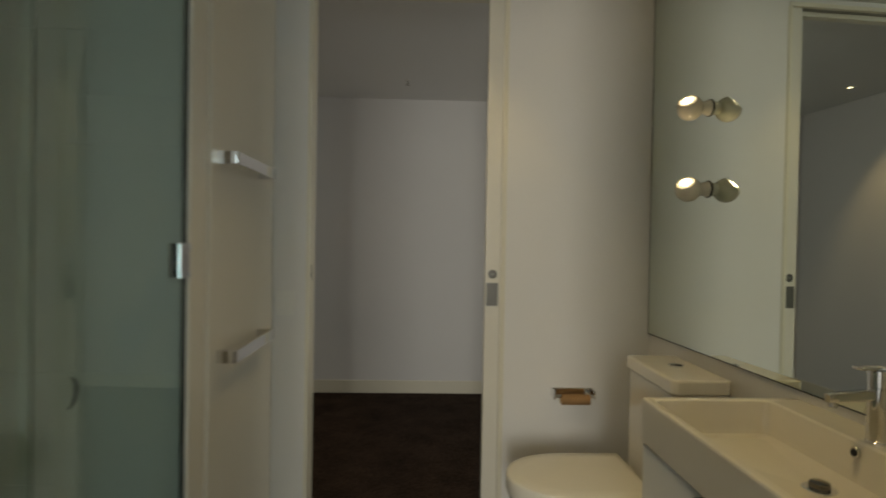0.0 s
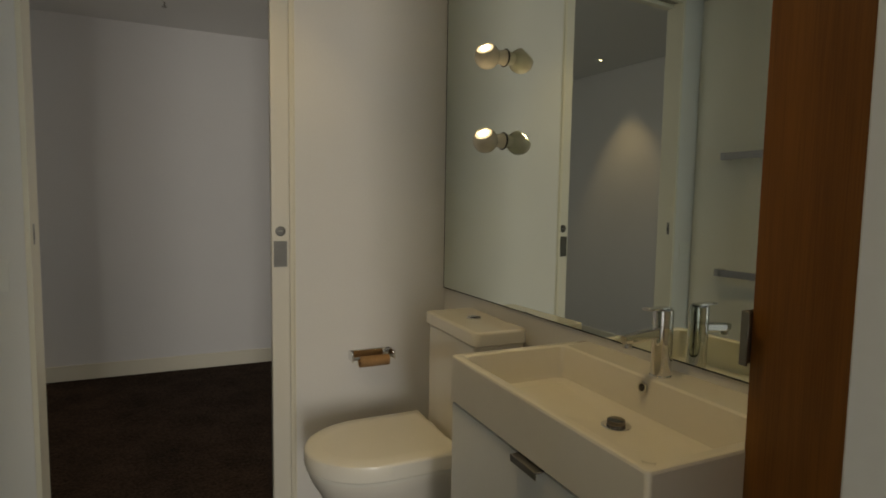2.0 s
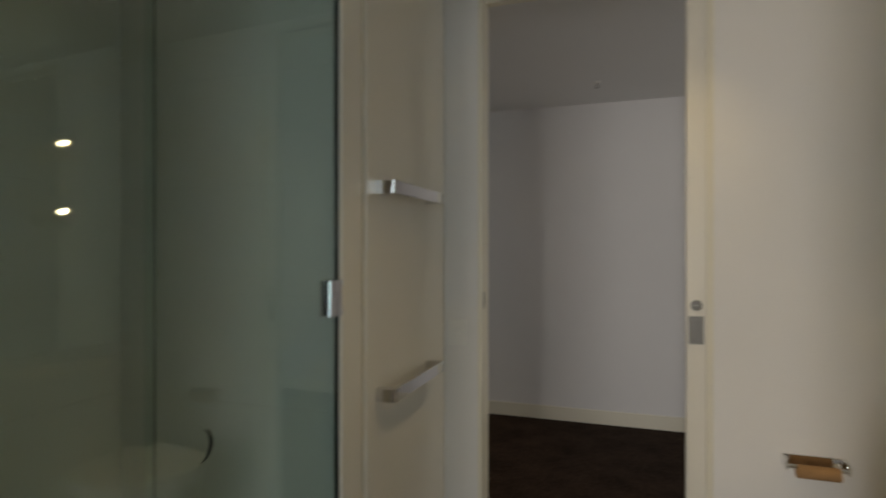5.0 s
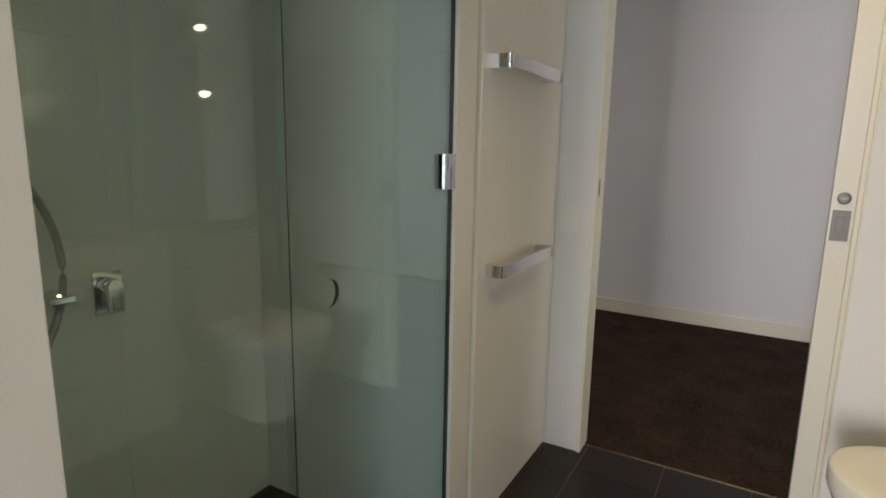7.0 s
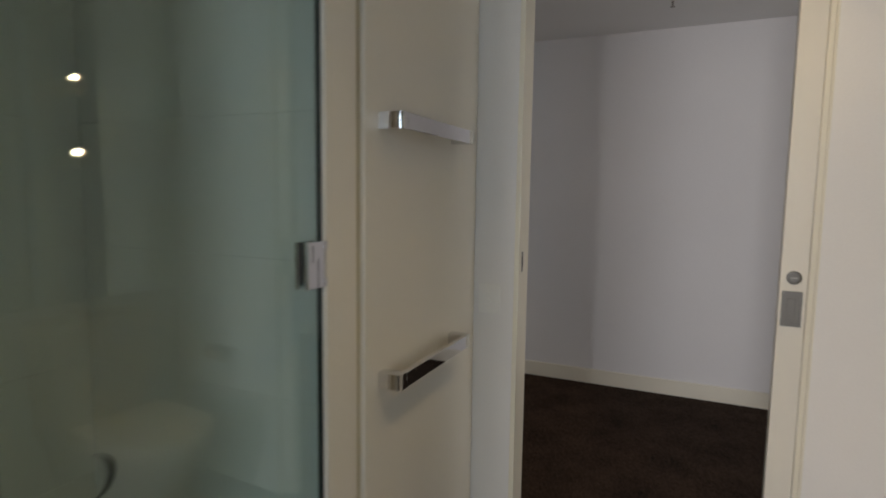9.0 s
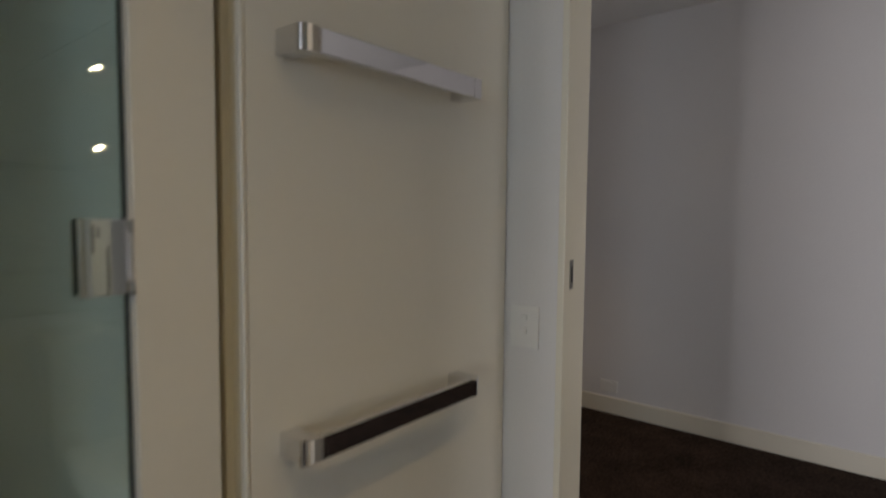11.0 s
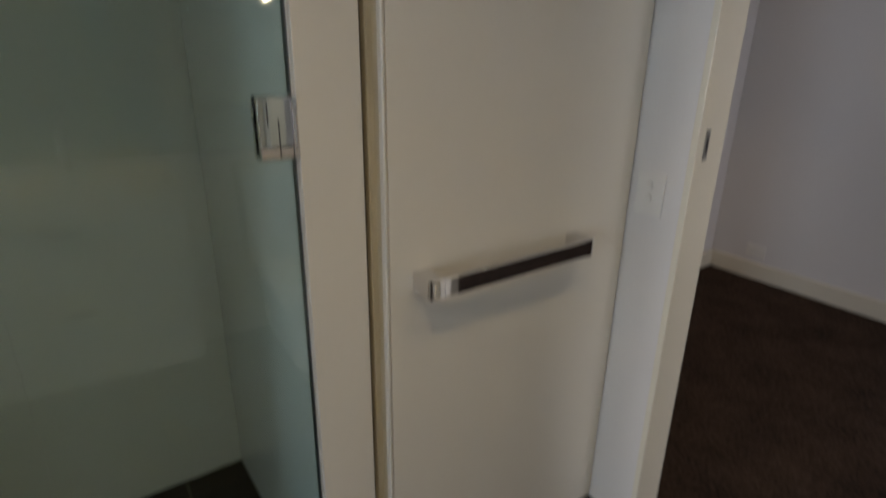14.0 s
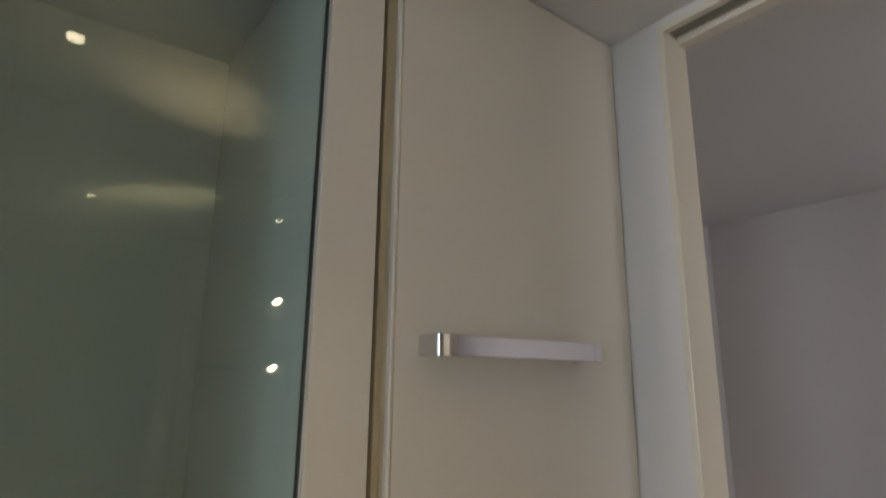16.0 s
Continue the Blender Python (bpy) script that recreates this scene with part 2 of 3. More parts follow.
def mesh_of(name, bm, mat, smooth=False):
    bmesh.ops.recalc_face_normals(bm, faces=bm.faces)
    me = bpy.data.meshes.new(name)
    bm.to_mesh(me)
    bm.free()
    me.materials.append(mat)
    if smooth:
        for p in me.polygons:
            p.use_smooth = True
        me.set_sharp_from_angle(angle=radians(38))
        areas = sorted(p.area for p in me.polygons)
        wide = 3 * areas[len(areas) // 2]
        for p in me.polygons:
            if p.area > wide and max(abs(c) for c in p.normal) > 0.9995:
                p.use_smooth = False
    return me


def thing(name, label, category, at=(0, 0, 0), group="", kind=""):
    ob = new(name)
    ob.location = at
    ob.empty_display_size = 0.05
    return tagged(ob, label, category, group, kind)


def part(name, bm, mat, parent, label="", smooth=True):
    """Links a bmesh, given in world places, as one mesh under a thing or a part."""
    at, up = Vector((0, 0, 0)), parent
    while up is not None:
        at, up = at + up.location, up.parent
    bmesh.ops.translate(bm, verts=bm.verts, vec=-at)
    ob = new(name, mesh_of(name, bm, mat, smooth))
    ob.parent = parent
    if label:
        ob["label"] = label
    return ob


def solid(name, bm, mat, label, category, kind="structure", smooth=False):
    return tagged(new(name, mesh_of(name, bm, mat, smooth)), label, category, kind=kind)


def boxes(*rows, bevel=0.0, seg=1):
    bm = bmesh.new()
    for r in rows:
        box(bm, *r, bevel=bevel, seg=seg)
    return bm


# main lines of the plan
XM = 1.5795     # face of the mirror wall at the north wall
SKEW = 0.0415   # the mirror wall runs out of square by this much a metre
CZ = 2.300      # bathroom ceiling
BZ = 2.335      # bedroom ceiling
HEAD = 2.262    # underside of the sliding door's head
YB = 2.115       # far bedroom wall
XB = -0.86      # side bedroom wall



def to_east(bm):
    """Carries whatever touches the mirror wall back to its slanting face."""
    for v in bm.verts:
        if v.co.x > XM - 0.03:
            v.co.x -= SKEW * v.co.y
    return bm


# ================= structure =================
wall_back = solid("wall_north", boxes((-0.98, 0.138, 0.0, 0.098, 0, 2.6), (0.138, 0.958, 0.0, 0.098, HEAD + 0.02, 2.6),
                                      (0.958, 1.8, 0.0, 0.014, 0, 2.6), (0.958, 1.8, 0.066, 0.098, 0, 2.6),
                                      (1.8, 3.6, 0.0, 0.11, 0, 2.6)), PAINT,
                  "white painted plaster wall with a cavity for the sliding door", "wall")
wall_mirror = solid("wall_east", to_east(boxes((XM, XM + 0.11, -1.99, -0.001, 0, 2.6))), PAINT, "white painted wall behind the vanity and toilet", "wall")
solid("wall_shower_end", boxes((-0.98, -0.0165, -0.815 + 0.012, -0.727, 0, CZ)), PAINT, "white painted wall end beside the shower glass", "wall")
solid("nib_lining", boxes((-0.016, 0.0095, -0.8305, -0.7245, 0.0, CZ - 0.001), bevel=0.0015, seg=2), PANEL, "white enamelled lining on the wall end beside the shower", "wall lining", smooth=True)
solid("wall_west", boxes((-0.98, -0.757, -1.87, -0.804, 0, 2.6)), PAINT, "wall behind the shower tiles", "wall")
solid("wall_south_shower", boxes((-1.5, 0.182, -1.99, -1.882, 0, 2.6)), PAINT, "white painted wall beside the bathroom entry", "wall")
solid("wall_south_cabinet", boxes((1.125, XM + 0.1, -1.935, -1.883, 0, 2.6), (XM - 0.002, 3.2, -2.1, -1.992, 0, 2.6)), PAINT,
      "white painted wall beside the bathroom entry", "wall")
solid("wall_south_head", boxes((0.182, 1.1245, -1.935, -1.882, 2.2, 2.6)), PAINT, "white painted wall above the bathroom entry", "wall")
solid("ceiling_bathroom", to_east(boxes((-0.756, XM - 0.001, -1.881, -0.001, CZ, CZ + 0.1))), CEIL, "flat white painted bathroom ceiling", "ceiling")
solid("ceiling_bedroom", boxes((XB, 3.5, 0.111, YB, BZ, BZ + 0.1)), CEIL, "flat white painted bedroom ceiling", "ceiling")
solid("wall_bedroom_far", boxes((XB - 0.1, 3.6, YB, YB + 0.1, 0, 2.6)), PAINT_BED, "plain pale painted bedroom wall", "wall")
solid("wall_bedroom_side", boxes((XB - 0.1, XB, 0.111, YB - 0.001, 0, 2.6)), PAINT_BED, "plain pale painted bedroom wall", "wall")
solid("wall_bedroom_end", boxes((3.5, 3.6, 0.111, 0.16, 0, 2.6), (3.5, 3.6, 0.16, 1.12, 0, 0.15), (3.5, 3.6, 0.16, 1.12, 2.25, 2.6), (3.5, 3.6, 1.12, YB - 0.001, 0, 2.6)), PAINT_BED,
      "pale painted bedroom wall with a window opening", "wall")
# room behind the entry, closed around the camera
solid("wall_hall_window", boxes((-1.6, -0.36, -7.1, -7.0, 0, 2.6), (0.6, 2.0, -7.1, -7.0, 0, 2.6), (3.1, 3.3, -7.1, -7.0, 0, 2.6),
                                (-0.36, 0.6, -7.1, -7.0, 0, 0.25), (-0.36, 0.6, -7.1, -7.0, 2.45, 2.6), (2.0, 3.1, -7.1, -7.0, 0, 0.25), (2.0, 3.1, -7.1, -7.0, 2.45, 2.6)),
      PAINT, "white painted wall with two tall window openings", "wall")
solid("wall_hall_west", boxes((-1.6, -1.5, -7.0, -1.882, 0, 2.6)), PAINT, "white painted wall", "wall")
solid("wall_hall_east", boxes((3.2, 3.3, -7.0, -1.992, 0, 2.6)), PAINT, "white painted wall", "wall")
solid("ceiling_hall", boxes((-1.5, 3.2, -7.0, -1.992, 2.45, 2.55)), CEIL, "flat white painted ceiling", "ceiling")

# ground outside the windows
solid("ground", boxes((-60, 60, -60, 60, -0.3, -0.2)), GROUT, "grey ground outside the windows", "ground")
carpet_bed = solid("floor_bedroom", boxes((XB, 3.5, 0.076, YB, -0.1, 0.004)), CARPET, "dark brown cut-pile carpet", "carpet floor")
carpet_hall = solid("floor_hall", boxes((-1.5, 3.2, -7.0, -1.905, -0.1, 0.003)), CARPET, "dark brown cut-pile carpet", "carpet floor")
floor_bath = solid("floor_bathroom", boxes((0.004, XM + 0.09, -1.904, 0.072, -0.1, -0.002)), GROUT, "charcoal square floor tiles with grey grout", "tiled floor")
floor_shower = solid("floor_shower", boxes((-0.757, 0.003, -1.881, -0.803, -0.1, -0.003)), GROUT, "charcoal shower floor tiles with grey grout", "tiled floor")
solid("threshold_trim", boxes((0.139, 0.957, 0.0715, 0.0752, -0.01, 0.0045), bevel=0.001), BRASS, "thin dull brass strip between tiles and carpet", "threshold strip")

solid("shower_edge_trim", boxes((0.0028, 0.0055, -1.869, -0.8325, -0.01, 0.0026), bevel=0.0006), STEEL, "thin steel edge strip along the shower floor", "edge strip")

# skirting boards in the bedroom
for nm, r in (("baseboard_far", (XB + 0.016, 3.5, YB - 0.015, YB, 0.004, 0.104)), ("baseboard_side", (XB, XB + 0.015, 0.111, YB, 0.004, 0.104)),
              ("baseboard_door_wall", (-0.8, 0.138, 0.11, 0.124, 0.004, 0.104))):
    solid(nm, boxes(r, bevel=0.003, seg=2), GLOSS, "cream enamelled skirting board", "skirting board", smooth=True)

# ---- frame of the sliding door
frame_door = thing("door_frame", "cream enamelled frame of the sliding door opening", "door frame", (0.15, 0.05, 0), kind="structure")
part("jamb", boxes((0.1385, 0.155, -0.004, 0.102, -0.002, HEAD + 0.018), bevel=0.002, seg=2), GLOSS, frame_door)
part("head_front", boxes((0.155, 0.957, -0.004, 0.017, HEAD, HEAD + 0.018), bevel=0.002, seg=2), GLOSS, frame_door)
part("head_rear", boxes((0.155, 0.957, 0.062, 0.102, HEAD - 0.012, HEAD + 0.018), bevel=0.002, seg=2), GLOSS, frame_door)
part("track", boxes((0.155, 0.957, 0.019, 0.060, HEAD + 0.008, HEAD + 0.017)), STEEL, frame_door, "dark sliding track in the head")
part("closing_strip", boxes((0.944, 0.9575, -0.004, 0.0142, -0.002, HEAD - 0.001), bevel=0.0015, seg=2), GLOSS, frame_door)
part("closing_bead", boxes((0.958, 0.9645, -0.003, 0.0, -0.002, HEAD - 0.001), bevel=0.001), GLOSS, frame_door)
part("closing_strip_rear", boxes((0.944, 0.9575, 0.063, 0.102, -0.002, HEAD - 0.013), bevel=0.002, seg=2), GLOSS, frame_door)
strike = part("strike_plate", boxes((0.1548, 0.1565, 0.022, 0.038, 1.045, 1.110), bevel=0.0005), STEEL, frame_door, "small satin steel strike plate")
part("strike_slot", boxes((0.1563, 0.1572, 0.027, 0.033, 1.060, 1.095)), DARK, strike)

# ---- sliding door leaf, almost wholly in its cavity
slider = thing("sliding_door", "white sliding door slid open into its wall cavity", "sliding door", (0.9, 0.04, 0))
part("leaf", boxes((0.881, 1.72, 0.018, 0.056, 0.008, HEAD + 0.006), bevel=0.002, seg=2), PANEL, slider)
latch_round = part("privacy_latch", lathe(bmesh.new(), (0.9135, 0.0185, 1.083), (0, -1, 0), [(0.0, 0), (0.0185, 0), (0.0185, 0.002), (0.0165, 0.003), (0.0135, 0.003), (0.0125, 0.001), (0.0, 0.001)]), SATIN, slider, "round satin steel privacy latch")
part("turn_slot", boxes((0.9050, 0.9220, 0.0150, 0.0176, 1.0805, 1.0855), bevel=0.0006), STEEL, latch_round)
pull = part("flush_pull", boxes((0.8885, 0.8945, 0.0150, 0.0182, 0.950, 1.046), (0.9305, 0.9365, 0.0150, 0.0182, 0.950, 1.046),
                                (0.8945, 0.9305, 0.0150, 0.0182, 1.036, 1.046), (0.8945, 0.9305, 0.0150, 0.0182, 0.950, 0.960)), SATIN, slider, "rectangular satin steel flush pull")
part("pull_recess", boxes((0.8945, 0.9305, 0.0170, 0.0182, 0.960, 1.036)), SATIN, pull)
part("pull_tongue", boxes((0.901, 0.921, 0.0155, 0.0172, 0.972, 1.026), bevel=0.0006), SATIN, pull)

# ---- entry jambs
entry_l = thing("entry_jamb", "cream enamelled door jamb with a steel strike plate", "door jamb", (0.19, -1.93, 0), kind="structure")
part("lining", boxes((0.1825, 0.198, -1.995, -1.872, 0.0, 2.2), bevel=0.002, seg=2), PANEL, entry_l)
splate = part("strike_plate", boxes((0.1978, 0.1995, -1.965, -1.925, 1.046, 1.108), bevel=0.0006), STEEL, entry_l, "satin steel strike plate with a dark latch hole")
part("latch_hole", boxes((0.1993, 0.2002, -1.955, -1.937, 1.060, 1.094)), DARK, splate)
for z in (1.052, 1.102):
    part("screw", lathe(bmesh.new(), (0.1994, -1.931, z), (1, 0, 0), [(0, 0), (0.0035, 0), (0.003, 0.0012), (0, 0.0015)], 16), CHROME, splate)
entry_r = thing("entry_jamb", "white enamelled door jamb with a black strip for its shadow gap", "door jamb", (1.07, -1.9, 0), kind="structure")
part("lining", boxes((1.034, 1.109, -1.925, -1.880, 0.0, 2.2), bevel=0.002, seg=2), JAMB, entry_r)
# nearly flush black strip that paints the shade of the gap
part("shadow_gap_fill", boxes((1.1095, 1.1245, -1.9225, -1.883, 0.0, 2.2)), DARK, entry_r)
entry_h = thing("entry_head", "cream enamelled head above the bathroom entry", "door head", (0.6, -1.9, 2.2), kind="structure")
part("lining", boxes((0.1985, 1.109, -1.94, -1.872, 2.184, 2.1995), bevel=0.002, seg=2), GLOSS, entry_h)

# ---- cupboard beside the shower: white flush door with towel rails
cup = thing("cupboard_door", "tall white flush cupboard door beside the shower", "cupboard door", (0, -0.34, 0), kind="structure")
part("leaf", boxes((-0.036, 0.004, -0.678, -0.006, 0.010, CZ - 0.006), bevel=0.003, seg=2), PANEL, cup)
part("edge_bead", boxes((-0.030, 0.0055, -0.6863, -0.6783, 0.014, CZ - 0.004), bevel=0.0036, seg=3), PANEL, cup)
cove = [(-0.036, -0.7090), (-0.006, -0.7090), (-0.0045, -0.7072), (-0.0055, -0.7045), (-0.0125, -0.7005), (-0.0125, -0.6920), (-0.0060, -0.6866), (-0.036, -0.6866)]
part("channel", loft(bmesh.new(), [[(x, y, z) for x, y in cove] for z in (0.022, CZ - 0.002)]), BEAD, cup, smooth=False)
part("channel_lip", boxes((-0.036, -0.0035, -0.7244, -0.7184, 0.022, CZ - 0.002), bevel=0.001), GLOSS, cup)
# groove floor; its shade is put into the brown colour
part("channel_groove", boxes((-0.036, -0.0200, -0.7182, -0.7092, 0.022, CZ - 0.002)), GROOVE_SHADE, cup, "dark brown shade in the channel groove")
part("plinth", boxes((-0.09, 0.0052, -0.7245, -0.002, -0.03, 0.0015)), DARK, cup)
part("channel_gap", boxes((-0.036, -0.020, -0.7248, -0.7244, 0.002, CZ - 0.002)), DARK, cup)
part("backing", boxes((-0.09, -0.05, -0.725, -0.002, 0.002, CZ)), DARK, cup)


def towel_rail(z):
    rail = thing("towel_rail", "square-section polished chrome towel rail on the cupboard door", "towel rail", (0.004, -0.41, z), group="towel rails on the cupboard door")
    h = 0.0183
    y0, y1 = -0.628, -0.190
    xf, xi, rr, n = 0.0655, 0.0515, 0.011, 7
    part("bar", boxes((xi, xf, y0 + 0.0302, y1 - 0.0302, z - h, z + h), bevel=0.0008), CHROME, rail)
    for outer, sgn in ((y0, 1), (y1, -1)):
        prof = [(0.0045, 0.0), (xf - rr, 0.0)] + [(xf - rr + rr * math.sin(k * math.pi / 2 / n), rr - rr * math.cos(k * math.pi / 2 / n)) for k in range(1, n + 1)]
        prof += [(xf, 0.030), (0.0045, 0.030)]
        bm = loft(bmesh.new(), [[(x, outer + sgn * dy, zz) for x, dy in prof] for zz in (z - h - 0.0004, z + h + 0.0004)])
        part("bracket", bm, CHROME, rail)
    return rail


towel_rail(1.457)
towel_rail(0.859)

# ================= shower =================
shower = thing("shower_screen", "frameless green-tinted shower screen with a hinged door", "shower screen", (-0.005, -1.35, 0))
pane_a = part("door_pane", boxes((-0.010, 0.0, -1.399, -0.836, 0.022, CZ - 0.03)), GLASS, shower, "hinged tinted glass door", smooth=False)
pane_b = part("fixed_pane", boxes((-0.010, 0.0, -1.868, -1.404, 0.002, CZ - 0.03)), GLASS, shower, "fixed tinted glass pane", smooth=False)
for p in (pane_a, pane_b):
    p.data.materials.append(GLASS_SIDE)
    for f in p.data.polygons:
        if abs(f.normal.x) < 0.5:
            f.material_index = 1
# the hinged pane stands about two degrees ajar into the shower
ajar = Matrix.Translation((0, 0.514, 0)) @ Matrix.Rotation(radians(-2.0), 4, "Z") @ Matrix.Translation((0, -0.514, 0))
pane_a.data.transform(ajar)
pane_b.data.transform(Matrix.Translation((0, -0.518, 0)) @ Matrix.Rotation(radians(-0.42), 4, "Z") @ Matrix.Translation((0, 0.518, 0)))
part("edge", boxes((-0.0048, -0.0022, -1.4030, -1.4022, 0.004, CZ - 0.03)), GLASS_EDGE, shower, "dark polished glass edge")
part("edge", boxes((-0.0100, 0.0008, -0.8363, -0.8356, 0.022, CZ - 0.03)), GLASS_EDGE, shower, "dark polished glass edge")
part("seal", boxes((-0.0115, 0.0012, -0.8354, -0.8332, 0.022, CZ - 0.03), bevel=0.0006), RUBBER, shower, "grey seal strip along the hinge side")
part("seal_lip", boxes((-0.0080, 0.0022, -0.8331, -0.8318, 0.022, CZ - 0.03), bevel=0.0004), PLASTIC, shower, "pale lip of the seal strip")
for z in (1.112, 0.10):
    hinge = part("hinge", boxes((0.0016, 0.0115, -0.889, -0.8395, z, z + 0.09), bevel=0.0012, seg=2), CHROME, shower, "polished chrome glass hinge")
    part("inner_plate", boxes((-0.0195, -0.0128, -0.889, -0.8395, z, z + 0.09), bevel=0.0012, seg=2), CHROME, hinge)
    part("slot", boxes((0.0113, 0.0119, -0.8765, -0.8745, z + 0.050, z + 0.083)), DARK, hinge)
    part("joint", boxes((0.0113, 0.0119, -0.8610, -0.8590, z + 0.004, z + 0.058)), DARK, hinge)
    part("pin", cyl(bmesh.new(), (0.0070, -0.8352, z + 0.017), (0, 0, 1), 0.0036, 0.0036, 0.056, 16), CHROME, hinge)
    for dz in (0.0, 0.072):
        part("knuckle", boxes((0.0020, 0.0118, -0.8393, -0.8306, z + dz, z + dz + 0.018), bevel=0.0015, seg=2), CHROME, hinge)
# finger hole: a dark crescent on the side towards the hinge, with a faint rim all round
bm = bmesh.new()
RY, RZ = -1.292, 0.932
front, n = [], 20
outer = [(RY + 0.0300 * math.cos(a), RZ + 0.0300 * math.sin(a)) for a in [radians(-84 + 168 * k / n) for k in range(n + 1)]]
inner = [(RY - 0.0035 + 0.0262 * math.cos(a) + 0.0035 * abs(math.sin(a)) ** 3, RZ + 0.0298 * math.sin(a)) for a in [radians(84 - 168 * k / n) for k in range(n + 1)]]
loft(bm, [[(x, y, z) for y, z in outer + inner] for x in (-0.0030, 0.0006)])
ring = part("finger_pull", bm, GLASS_EDGE, shower, "dark crescent-shaped edge of a round finger hole")
ring.data.transform(ajar)

mixer = thing("shower_mixer", "square chrome shower mixer with a lever on the tiled wall", "shower mixer", (-0.745, -1.3440, 0.83))
part("wall_plate", boxes((-0.7445, -0.7365, -1.3580, -1.2830, 0.779, 0.893), bevel=0.002, seg=2), CHROME, mixer)
collar = part("collar", lathe(bmesh.new(), (-0.737, -1.3220, 0.853), (1, 0, 0), [(0, 0), (0.0215, 0), (0.0215, 0.013), (0.0205, 0.0145), (0.0188, 0.0145), (0.0188, 0.0175), (0.0205, 0.0175), (0.0205, 0.024), (0, 0.024)], 36), CHROME, mixer)
part("collar_groove", lathe(bmesh.new(), (-0.737, -1.3220, 0.853), (1, 0, 0), [(0.0188, 0.0147), (0.0196, 0.0147), (0.0196, 0.0173), (0.0188, 0.0173), (0.0188, 0.0147)], 36), DARK, collar)
# lever: a round head running out into a straight tongue
rim = [(-1.3220 + 0.0205 * math.cos(a), 0.853 + 0.0205 * math.sin(a)) for a in [math.pi * k / 14 for k in range(15)]]
rim += [(-1.3415, 0.7885), (-1.3395, 0.7855), (-1.3045, 0.7855), (-1.3025, 0.7885)]
ins = [(-1.3220 + (y + 1.322) * 0.93, 0.835 + (z - 0.835) * 0.965) for y, z in rim]
lever = part("lever", loft(bmesh.new(), [[(-0.7128, y, z) for y, z in rim], [(-0.7015, y, z) for y, z in rim], [(-0.6995, y, z) for y, z in ins]]), CHROME, mixer)
part("lever_inlay", boxes((-0.6997, -0.6989, -1.3335, -1.3315, 0.794, 0.832), (-0.6997, -0.6989, -1.3125, -1.3105, 0.794, 0.832), (-0.6997, -0.6989, -1.3315, -1.3125, 0.794, 0.796)), SMOKED, lever)
handset = thing("hand_shower", "chrome hand shower bracket with a hanging grey hose", "hand shower", (-0.745, -1.46, 0.86))
part("wall_elbow", cyl(bmesh.new(), (-0.744, -1.452, 0.852), (1, 0, 0), 0.017, 0.015, 0.05, 24), CHROME, handset)
part("holder", boxes((-0.70, -0.672, -1.485, -1.4285, 0.842, 0.862), bevel=0.005, seg=3), CHROME, handset)
part("holder_tip", boxes((-0.6995, -0.6715, -1.4282, -1.409, 0.8405, 0.8635), bevel=0.004, seg=3), LAMINATE, handset, "pale end piece of the bracket")
part("hose", tube(bmesh.new(), [(-0.700, -1.440 - 1.5 * (1.38 - 0.72 * k / 24 - 0.93) ** 2, 1.38 - 0.72 * k / 24) for k in range(25)], 0.0085), HOSE, handset, "grey ribbed hose")

drain = thing("floor_drain", "round off-white slotted floor drain in the shower", "floor drain", (-0.353, -1.300, 0.0))
part("rim", lathe(bmesh.new(), (-0.353, -1.300, -0.001), (0, 0, 1), [(0.040, 0.001), (0.056, 0.001), (0.056, 0.004), (0.052, 0.006), (0.041, 0.006), (0.040, 0.004)], 40), GRATE, drain)
part("well", cyl(bmesh.new(), (-0.353, -1.300, -0.0005), (0, 0, 1), 0.0405, 0.0405, 0.002, 32), DARK, drain)
for k in range(-3, 4):
    y = -1.300 + 0.0122 * k
    w = math.sqrt(max(0.0, 0.041 ** 2 - (0.0122 * k) ** 2))
    part("slat", boxes((-0.353 - w, -0.353 + w, y - 0.0033, y + 0.0033, 0.0005, 0.0052), bevel=0.0008), GRATE, drain)
# ================= mirror and lamps =================
mirror = thing("wall_mirror", "large frameless wall mirror above the vanity", "mirror", (XM, -0.77, 0.845))
part("mirror_glass", to_east(boxes((XM - 0.0065, XM - 0.001, -1.536, -0.006, 0.846, CZ - 0.004))), MIRROR, mirror, smooth=False)
part("mirror_edge", to_east(boxes((XM - 0.0072, XM - 0.001, -0.0058, -0.003, 0.843, CZ - 0.004), (XM - 0.0072, XM - 0.001, -1.536, -0.006, 0.8425, 0.8458))), GLASS_EDGE, mirror, "dark green mirror edge", smooth=False)


